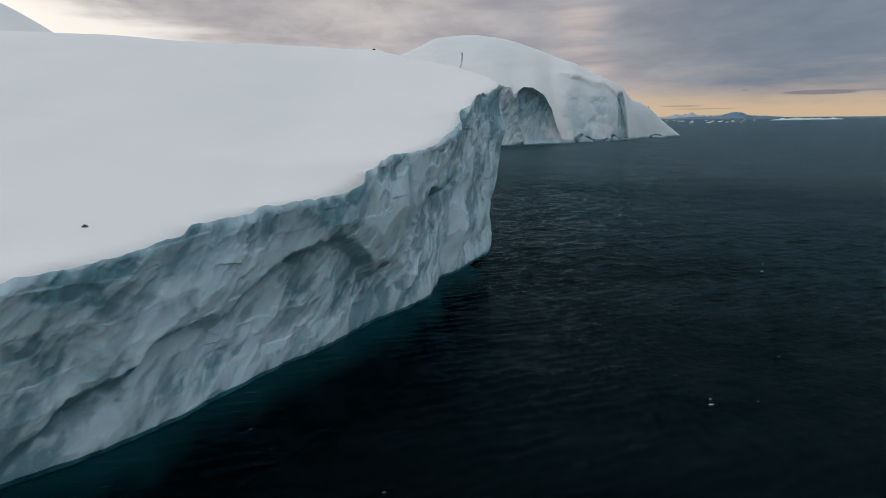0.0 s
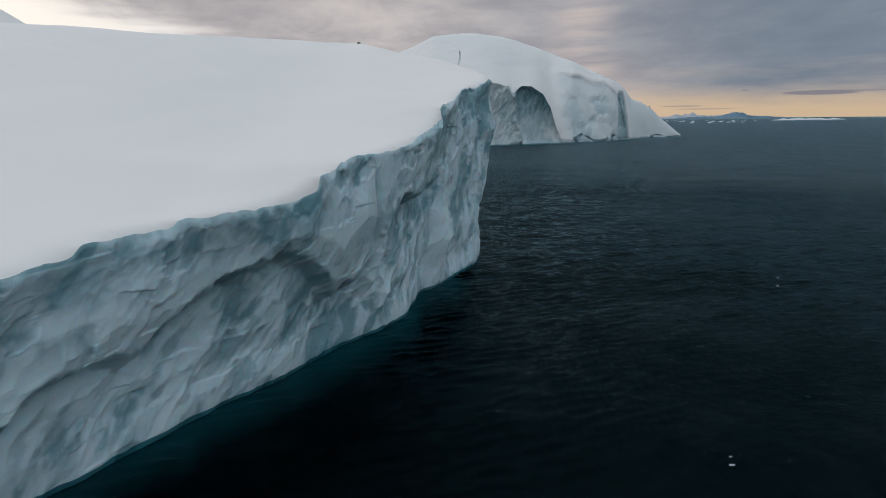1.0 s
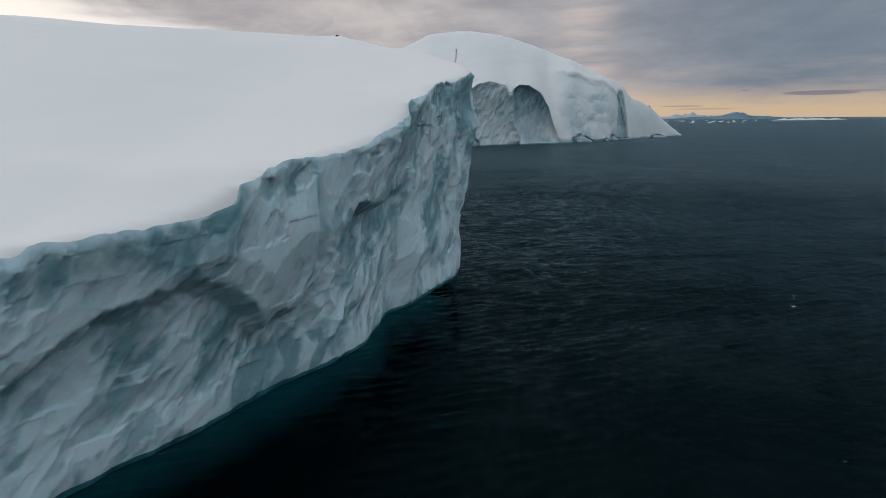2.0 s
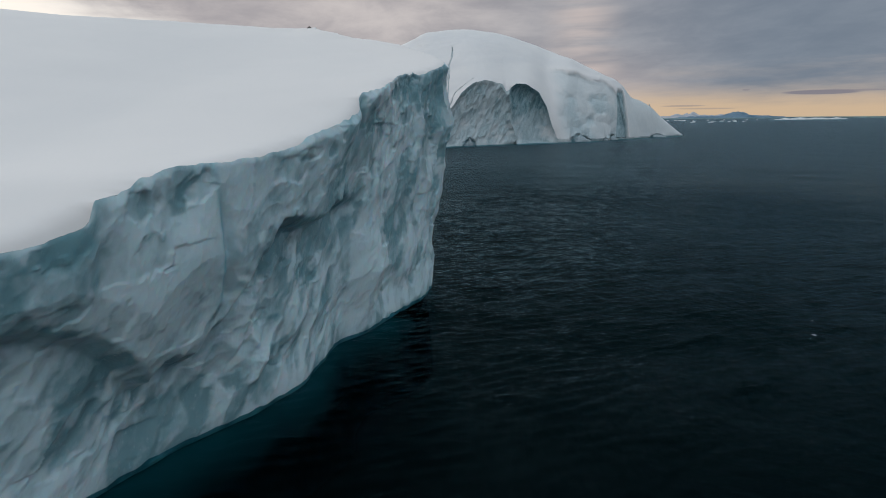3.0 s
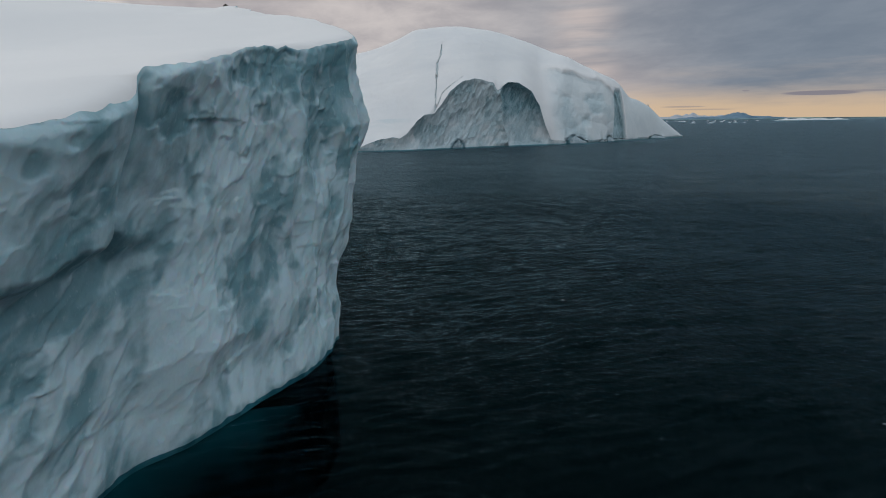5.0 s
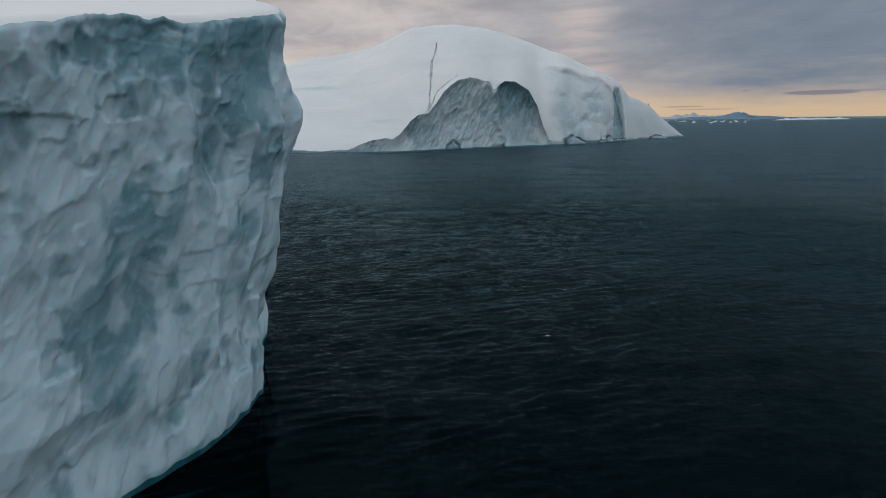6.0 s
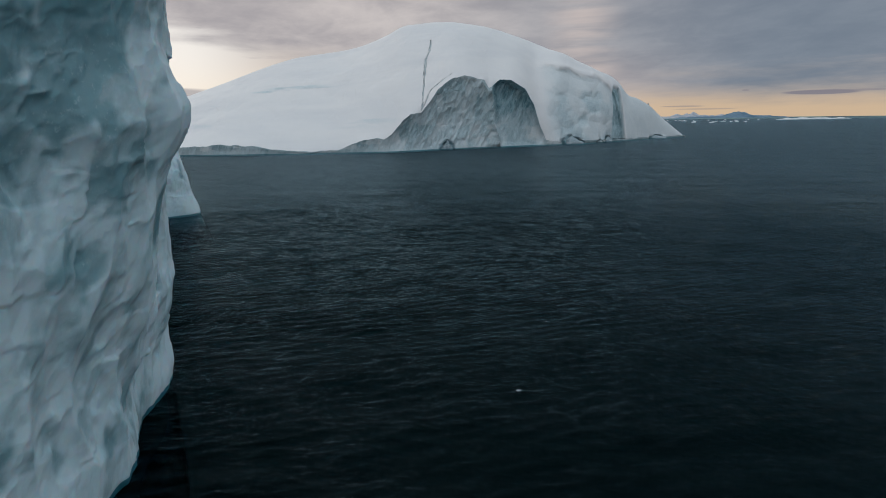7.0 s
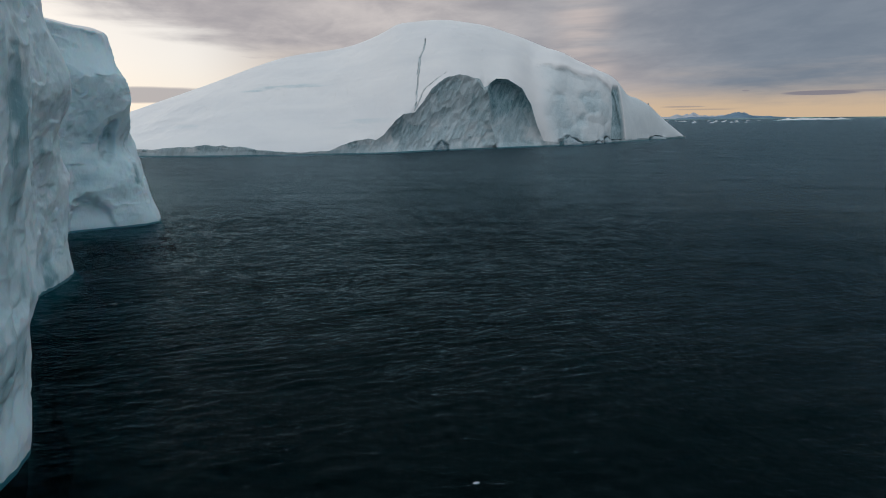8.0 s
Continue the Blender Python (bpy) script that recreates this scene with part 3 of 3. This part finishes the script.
    w = np.r_[0, np.geomspace(0.0006, 0.12, 56)[:-1], np.linspace(0.12, 0.62, 60), np.linspace(0.62, 1, 12)[1:]]
    inland = edge[None, :, :2] * (1 - w[:, None, None]) + goal[None] * w[:, None, None]
    far = np.linalg.norm(inland - edge[None, :, :2], axis=2)
    h = plateau(inland[..., 0], inland[..., 1])
    h0 = plateau(edge[:, 0], edge[:, 1])[None]
    cap = np.zeros((len(w), len(keep), 3))
    cap[..., :2] = inland
    even = np.array([np.average(edge[:, 2] - h0[0], weights=np.exp(-((cols[keep] - c) / 5.0) ** 2)) for c in cols[keep]])[None]
    cap[..., 2] = h + even * np.exp(-far / 9.0) + (edge[None, :, 2] - h0 - even) * np.exp(-far / 0.45) + 0.5 * (1 - np.exp(-far / 0.8)) * np.exp(-far / 6)
    skirt = cap[-1:].copy()
    skirt[..., 2] = -3
    sheet("snow_cap", np.concatenate([cap, skirt]), SNOW, berg, "smooth wind-packed white snow field")
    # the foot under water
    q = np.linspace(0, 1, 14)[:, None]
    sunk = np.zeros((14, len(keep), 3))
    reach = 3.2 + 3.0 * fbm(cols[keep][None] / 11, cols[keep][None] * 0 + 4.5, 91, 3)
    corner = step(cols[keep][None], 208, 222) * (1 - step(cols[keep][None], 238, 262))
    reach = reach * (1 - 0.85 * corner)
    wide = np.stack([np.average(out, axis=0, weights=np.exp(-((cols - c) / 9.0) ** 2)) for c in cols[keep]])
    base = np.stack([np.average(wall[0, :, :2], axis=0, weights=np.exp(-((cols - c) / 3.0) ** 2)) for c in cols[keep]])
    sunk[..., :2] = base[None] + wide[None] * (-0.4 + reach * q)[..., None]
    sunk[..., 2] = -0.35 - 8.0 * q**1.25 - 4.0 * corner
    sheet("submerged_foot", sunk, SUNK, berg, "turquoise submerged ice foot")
    return cap


snow_points = make_near_iceberg().reshape(-1, 3)

# ---------------------------------------------------------------- the far iceberg
FAR_X = [-215, -149, -104, -51, -2, 12.5, 19.7, 32.7, 50.3, 64.7, 79.6, 101.8, 125, 150, 177, 206, 217, 232, 247, 263, 304]
FAR_FOOT = [500, 496, 489, 489, 498, 500, 505, 515, 528, 537, 544, 555.5, 567, 579.5, 597, 629, 641, 654, 667, 682, 720]
CREST = [(-270, 610, 8), (-211.7, 640, 29.5), (-158, 672, 52), (-90.3, 690, 77.3), (-17.8, 700, 91.9), (4, 708, 102), (14, 712, 107), (32, 714, 110),
         (57.3, 715, 111.4), (76, 715, 110), (95.4, 715, 107.5), (124, 714, 99), (150, 712, 89.7), (177.5, 710, 77.3), (204.3, 705, 65.1),
         (229, 705, 52.5), (238, 705, 42), (250, 709, 37.8), (263, 712, 32), (276, 716, 22), (306, 723, 0.5)]
SCARP = [(-215, 2), (-149, 3), (-104, 6), (-78, 4.8), (-58, 2), (-23, 1.6), (-9, 7.3), (2, 9), (7, 8), (12.5, 11.4), (19.7, 19.7), (25, 24.5), (33, 26),
         (38.4, 32.7), (44.3, 41.5), (54.4, 49), (64.7, 51.6), (79.6, 49), (83, 43.5), (86, 44.5), (92.7, 49.2), (101.8, 49.4), (113.3, 43.5),
         (120.3, 31), (125, 16), (131, 3), (150, 2), (304, 1)]


CRACKS = [[(41.4, 84), (40.3, 73), (37.1, 66.3)], [(36.2, 66), (34.5, 53)], [(37, 65.5), (35.2, 49), (33, 27)], [(33.5, 28), (39, 40.6), (49, 49), (55, 53)]]
CAVES = [(51, 5.5, 6.0), (155, 11, 6.8), (195, 5, 4.5), (262, 10, 3.0), (184, 4, 2.0)]   # middle, half width, height


def line_distance(x, z, line):
    """Distance in the x-z plane to a broken line."""
    best = np.full(x.shape, 99.0)
    for (ax, az), (bx, bz) in zip(line, line[1:]):
        ux, uz = bx - ax, bz - az
        t = np.clip(((x - ax) * ux + (z - az) * uz) / (ux * ux + uz * uz), 0, 1)
        best = np.minimum(best, np.hypot(x - ax - t * ux, z - az - t * uz))
    return best


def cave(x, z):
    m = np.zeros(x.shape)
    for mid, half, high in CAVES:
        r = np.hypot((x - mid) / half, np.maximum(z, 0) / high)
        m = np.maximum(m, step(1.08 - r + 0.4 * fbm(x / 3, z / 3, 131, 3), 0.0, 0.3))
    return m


def lump(name, radius, height, seed, mat, parent=None, sides=14, rings=6, stretch=1.0):
    """An uneven low block of ice with broken facets, its base just under water."""
    rng = random.Random(seed)
    turn = np.linspace(0, 2 * np.pi, sides, endpoint=False)
    wob = np.array([0.7 + 0.6 * rng.random() for _ in turn])
    g = np.zeros((rings, sides, 3))
    for i in range(rings):
        f = i / (rings - 1)
        r = radius * wob * (1.0 - f**2.2 * (0.75 + 0.25 * f)) + 0.001
        jag = np.array([rng.uniform(-0.12, 0.12) for _ in turn])
        g[i, :, 0], g[i, :, 1] = stretch * r * np.cos(turn) * (1 + jag), r * np.sin(turn) * (1 + jag)
        g[i, :, 2] = -0.25 * height + height * 1.25 * f * (1 + 0.5 * jag) + (0.35 * height * np.sin(turn * 2 + seed) * f if f < 1 else 0.3 * height)
    return sheet(name, g, mat, parent, closed=True)


def make_far_iceberg():
    berg = tagged(new("iceberg"), "distant domed iceberg, snow-covered with a broken grey scarp", "iceberg")
    n = 900
    x = np.linspace(FAR_X[0], FAR_X[-1], n)
    foot = np.interp(x, FAR_X, FAR_FOOT)
    foot = np.convolve(np.pad(foot, 20, "edge"), np.ones(41) / 41, "valid") + 1.5 * fbm(x / 7, x * 0, 99, 3)
    crest = spline(FAR_X, CREST, x)
    scarp = np.interp(x, [p[0] for p in SCARP], [p[1] for p in SCARP]) + 0.9 * fbm(x / 5, x * 0, 101, 3) * step(x, -20, 5)
    scarp = np.maximum(scarp + 1.6 * fbm(x / 11, x * 0 + 3, 102, 3) * (1 - step(x, -20, 0)), 0.8)
    # the scarp face
    rows = 110
    v = np.linspace(0, 1, rows)[:, None]
    z = -1 + (scarp[None] + 1) * v
    xx = np.broadcast_to(x, z.shape)
    b1, k1, _ = bowls(xx / 13 - z / 40, z / 18, 103)
    b2, k2, _ = bowls((xx - 0.4 * z) / 3.6, z / 9, 107)
    b3, k3, _ = bowls((xx - 0.4 * z) / 1.6, z / 4, 108)
    big = step(scarp, 5, 18)[None]
    hollow = big * (4.0 * np.sin(np.pi * v) ** 0.7)
    # two arched alcoves that meet in a sharp buttress
    seam = 84 + 0.16 * (44 - z) + 2 * fbm(xx * 0, z / 9, 141, 3)
    fold = 6.5 * np.exp(-np.abs(xx - seam) / 3.5) * big
    second = big * 9.5 * step(xx - seam, 0, 5) * (1 - step(xx, 112, 124))
    d = hollow + second - fold - 1.8 * big * (b1 - 0.2) - 1.5 * big * (b2 - 0.2) - 1.0 * b3 * (0.3 + 0.7 * big) + 1.4 * big * fbm(xx / 9, z / 9, 109)
    # cave mouths get a darker ice colour for their shade as well as depth
    dark = cave(xx, z)
    face = np.zeros((rows, n, 3))
    face[..., 0], face[..., 2] = xx, z
    face[..., 1] = foot[None] + 0.14 * z + d * step(v, 0.0, 0.08) * (1 - 0.7 * step(v, 0.93, 1)) + 3.5 * dark
    # ice colour darker towards the scarp's top, most in the second alcove
    tone = 0.62 + 0.25 * step(k1 * 0.6 + k2 * 0.4, 0.2, 0.8) + 0.25 * step(xx - seam, 0, 4) * step(z, 14, 34)
    # snow dust lies on the lower ledges of the alcoves
    dust = step(fbm(xx / 12, z / 10, 143, 3) - 0.012 * z, -0.12, 0.10) * step(z, 3, 8) * (1 - step(z, 14, 24)) * big
    dust = np.maximum(dust, (1 - big) * step(fbm(xx / 9, z / 3, 147, 3), 0.0, 0.25) * 1.3 * step(v, 0.3, 0.7))
    tone = np.maximum(tone, 0.72 * (1 - big))
    sheet("ice_scarp", face, FAR_ICE, berg, "broken fluted grey-blue ice scarp", bare_and_shade=np.clip(tone + dark - 0.30 * dust, 0, 1), rough_and_shade=np.maximum(tone * (0.5 + 0.5 * step(v + 0.3 * fbm(xx / 9, z / 9, 149, 3), 0.3, 0.75)), dark))
    # snow dome from the scarp's edge to the crest and down behind it
    m = 220
    w = np.linspace(0, 1, m)[:, None] ** 1.25
    edge = face[-1]
    hill = np.zeros((m, n, 3))
    soft = np.stack([np.convolve(np.pad(edge[:, i], 30, "edge"), np.hanning(63)[1:-1] / np.hanning(63).sum(), "valid") for i in range(3)], 1)
    soft = soft[None] + (edge - soft)[None] * np.exp(-w / 0.02)[..., None]
    hill[..., 0] = edge[None, :, 0] * (1 - w) + crest[None, :, 0] * w
    hill[..., 1] = soft[..., 1] * (1 - w) + crest[None, :, 1] * w
    right = step(x, 118, 150)[None]
    left = 1 - step(x, -30, 30)[None]
    bulge = np.sin(w * np.pi / 2) ** (1.0 - 0.35 * right)
    steep = 1 - (1 - np.clip(w / 0.75, 0, 1)) ** 2.4
    rise = bulge * (1 - right) + steep * right
    rise = rise * (1 - 0.5 * left) + w * 0.5 * left
    hill[..., 2] = soft[..., 2] + (crest[None, :, 2] - soft[..., 2]) * rise
    hx, hy = hill[..., 0].copy(), hill[..., 1].copy()
    fade = np.sin(np.pi * w) ** 0.5
    hill[..., 2] += fade * (3.0 * fbm(hx / 60, hy / 60, 119, 3) + 0.8 * fbm(hx / 9, hy / 9, 121, 3)) * (0.3 + 0.7 * (1 - right))
    hz = hill[..., 2].copy()
    # steep broken face on the eastern side, under a wavy snow line
    line = np.interp(hx, [118, 130, 145, 158, 188, 198, 211, 219, 304], [20, 66, 65, 60, 58, 53, 47, 0, 0]) + 6 * fbm(hx / 16, hz / 30, 117, 3)
    bare_shade = step(line - hz, 0, 5) * step(hx + 3 * fbm(hx / 9, hz / 14, 118, 2), 126, 152) * (1 - step(hx, 214, 218))
    bare_shade = bare_shade * (0.55 + 0.45 * step(fbm(hx / 18, hz / 18, 125, 3), -0.2, 0.3))
    b6, k6, _ = bowls(hx / 20, hz / 16, 113)
    b7, k7, _ = bowls(hx / 4.5, hz / 5.5, 115)
    slab = step(hx - 0.14 * hz, 199, 202) * (1 - step(hx, 216, 218)) * (1 - step(hz, 44, 50))
    # shade of the caves that reach into the dome, also put into the colour
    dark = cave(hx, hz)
    hill[..., 1] += bare_shade * (4.8 * b6 + 0.9 * b7 + 2.0) + 7 * slab * step(hx - 0.14 * hz, 199, 204) + 3.5 * dark
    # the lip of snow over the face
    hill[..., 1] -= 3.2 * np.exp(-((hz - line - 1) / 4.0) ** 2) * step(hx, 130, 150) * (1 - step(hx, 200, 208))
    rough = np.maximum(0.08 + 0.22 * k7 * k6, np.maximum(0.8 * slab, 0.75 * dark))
    # a greyer lens under the lip
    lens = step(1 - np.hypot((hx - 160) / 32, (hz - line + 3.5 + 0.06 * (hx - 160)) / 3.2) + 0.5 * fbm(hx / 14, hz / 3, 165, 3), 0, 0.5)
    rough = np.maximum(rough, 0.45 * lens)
    # shaded snow east of the slab, painted grey-blue with the ice colour
    bare_shade = np.maximum(bare_shade, 0.5 * step(hx, 217, 220))
    bare_shade = np.maximum(bare_shade * 0.85, np.maximum(slab * 0.9, 0.9 * dark))
    for crack, width in zip(CRACKS, (0.6, 0.6, 0.55, 0.3)):
        gash = step(width - line_distance(hx + 0.9 * fbm(hx / 5, hz / 5, 153, 2), hz, crack) - 0.5 * value_noise(hx / 2, hz / 3, 151), 0, 0.4)
        hill[..., 1] += 1.6 * gash
        bare_shade, rough = np.maximum(bare_shade, 0.75 * gash), np.maximum(rough, 0.35 * gash)
    # grey wind-scoured streaks on the western slope
    scour = step(value_noise(hx / 70 + 4, (hz - 0.06 * hx) / 5.0, 161) + 0.4 * fbm(hx / 18, hz / 2.5, 163, 3), 0.18, 0.5) * left * step(hz, 14, 22) * (1 - step(hz, 42, 60))
    bare_shade = np.maximum(bare_shade, 0.7 * scour)
    back = np.repeat(hill[-1:], 2, 0)
    back[0, :, 1] += 60
    back[0, :, 2] *= 0.7
    back[1, :, 1] += 140
    back[1, :, 2] = -2
    pad = 0 * back[..., 0]
    sheet("snow_dome", np.concatenate([hill, back]), FAR_ICE, berg, "smooth snow dome with long cracks", bare_and_shade=np.concatenate([bare_shade, pad]), rough_and_shade=np.concatenate([rough, pad]))
    # low mounds of fallen ice in the mouths of the caves
    for i, (mid, half, high) in enumerate(CAVES):
        mound = lump("ice_mound", half * 0.8, high * 0.72, 400 + i, MOUND, berg, sides=22, rings=9)
        mound.location = (mid, np.interp(mid, x, foot) + 0.4 * half, 0)
    # a little spire on the eastern shoulder
    turn = np.linspace(0, 2 * np.pi, 10, endpoint=False)
    up = np.linspace(0, 1, 7)[:, None]
    spire = np.stack([263.5 - 1.2 * up + (1.7 * (1 - up) + 0.15) * np.cos(turn), 712 + (1.7 * (1 - up) + 0.15) * np.sin(turn), 28 + 6.5 * up + 0 * turn], -1)
    sheet("ice_spire", spire, CREVASSE, berg, "dark leaning ice spire", closed=True)
    return berg


make_far_iceberg()


# ---------------------------------------------------------------- small floating ice and the distance
FLOES = [(25.2, 49.6, 0.42), (25.6, 50.6, 0.22), (53.8, 93.2, 0.45), (40.1, 129.6, 0.42), (-12.8, 47.5, 0.2), (-10.5, 44.5, 0.12), (-1.7, 38.6, 0.22), (16.3, 43.5, 0.12),
         (36.8, 59.5, 0.18), (29.4, 49.9, 0.12), (52.7, 92.2, 0.2), (46.9, 132.7, 0.16), (45.7, 146.3, 0.2), (56.4, 97.6, 0.2)]
for i, (fx, fy, size) in enumerate(FLOES):
    ob = lump("ice_floe", size * 0.22, size * 0.075, 40 + i, FLOE, stretch=2.3)
    ob.location = (fx, fy, 0.07)
    ob.rotation_euler.z = 0.4 * math.sin(i * 2.3)
    tagged(ob, "small white ice fragment floating on dark water", "ice floe", "floating ice fragments")


STONE = plain_material("dark_stone", (0.05, 0.05, 0.05), (0.13, 0.115, 0.10), 6.0)
for i, (sx, sy, size) in enumerate([(-24.2, 48.8, 0.16), (-11.0, 172.5, 0.34)]):
    spot = snow_points[np.argmin(np.hypot(snow_points[:, 0] - sx, snow_points[:, 1] - sy))]
    ob = lump("stone", size, size * 0.9, 70 + i, STONE, sides=12, rings=6, stretch=1.4)
    ob.location = spot
    tagged(ob, "small dark stone lying on the smooth snow field", "stone", "stones on the snow")


def far_bergs():
    """The belt of low ice towards the horizon."""
    rng = random.Random(5)
    for i in range(26):
        depth = rng.uniform(1700, 2500)
        side = 0.395 + 0.16 * rng.random()
        size = rng.uniform(1.2, 4.0)
        ob = lump("small_iceberg", size, size * rng.uniform(0.35, 0.6), 100 + i, FLOE, stretch=rng.uniform(1.3, 2.6))
        ob.location = (37 + depth * side, 97 + depth, 0.0)
        tagged(ob, "small white iceberg far out on the sea", "iceberg", "scattered far icebergs")
    for i in range(9):
        depth = 2350 + 70 * (i % 3)
        side = 0.60 + 0.0125 * i
        size = (34, 22, 27, 18, 30, 24, 16, 26, 12)[i]
        ob = lump("low_iceberg", size * 0.8, size * (0.17 + 0.02 * (i % 4)), 200 + i, FLOE, sides=26, rings=8, stretch=1.7)
        ob.location = (37 + depth * side, 97 + depth, 0.0)
        tagged(ob, "long low white iceberg near the horizon", "iceberg", "belt of low icebergs")


far_bergs()


def ridge(name, label, start, end, depth, height, seed, mat):
    """A far mountain range as a real ridge with two flanks."""
    n, rows = 160, 18
    f = np.linspace(0, 1, n)
    top = (np.abs(fbm(f * 5 + 0.3, f * 0, seed, 5)) * 1.5 + 0.35) * np.sin(np.pi * f) ** 0.6
    g = np.zeros((rows, n, 3))
    side = np.linspace(-1, 1, rows)[:, None]
    g[..., 0] = start + (end - start) * f
    g[..., 1] = depth + side * 160
    g[..., 2] = height * top * (1 - np.abs(side)) ** 0.9 * (1 + 0.3 * fbm(f[None] * 40, side * 4, seed + 3, 3)) - 1
    tagged(sheet(name, g, mat), label, "mountains", kind="structure")


ridge("mountain_range", "hazy blue mountains on the horizon", 1760, 2560, 4280, 36, 301, ROCK)
ridge("mountain_range_behind", "pale far mountains with snow", 1700, 2200, 4420, 52, 311, PALE_ROCK)
ridge("coast", "low dark coast on the horizon", 2100, 3300, 3760, 5, 321, DARK_COAST)
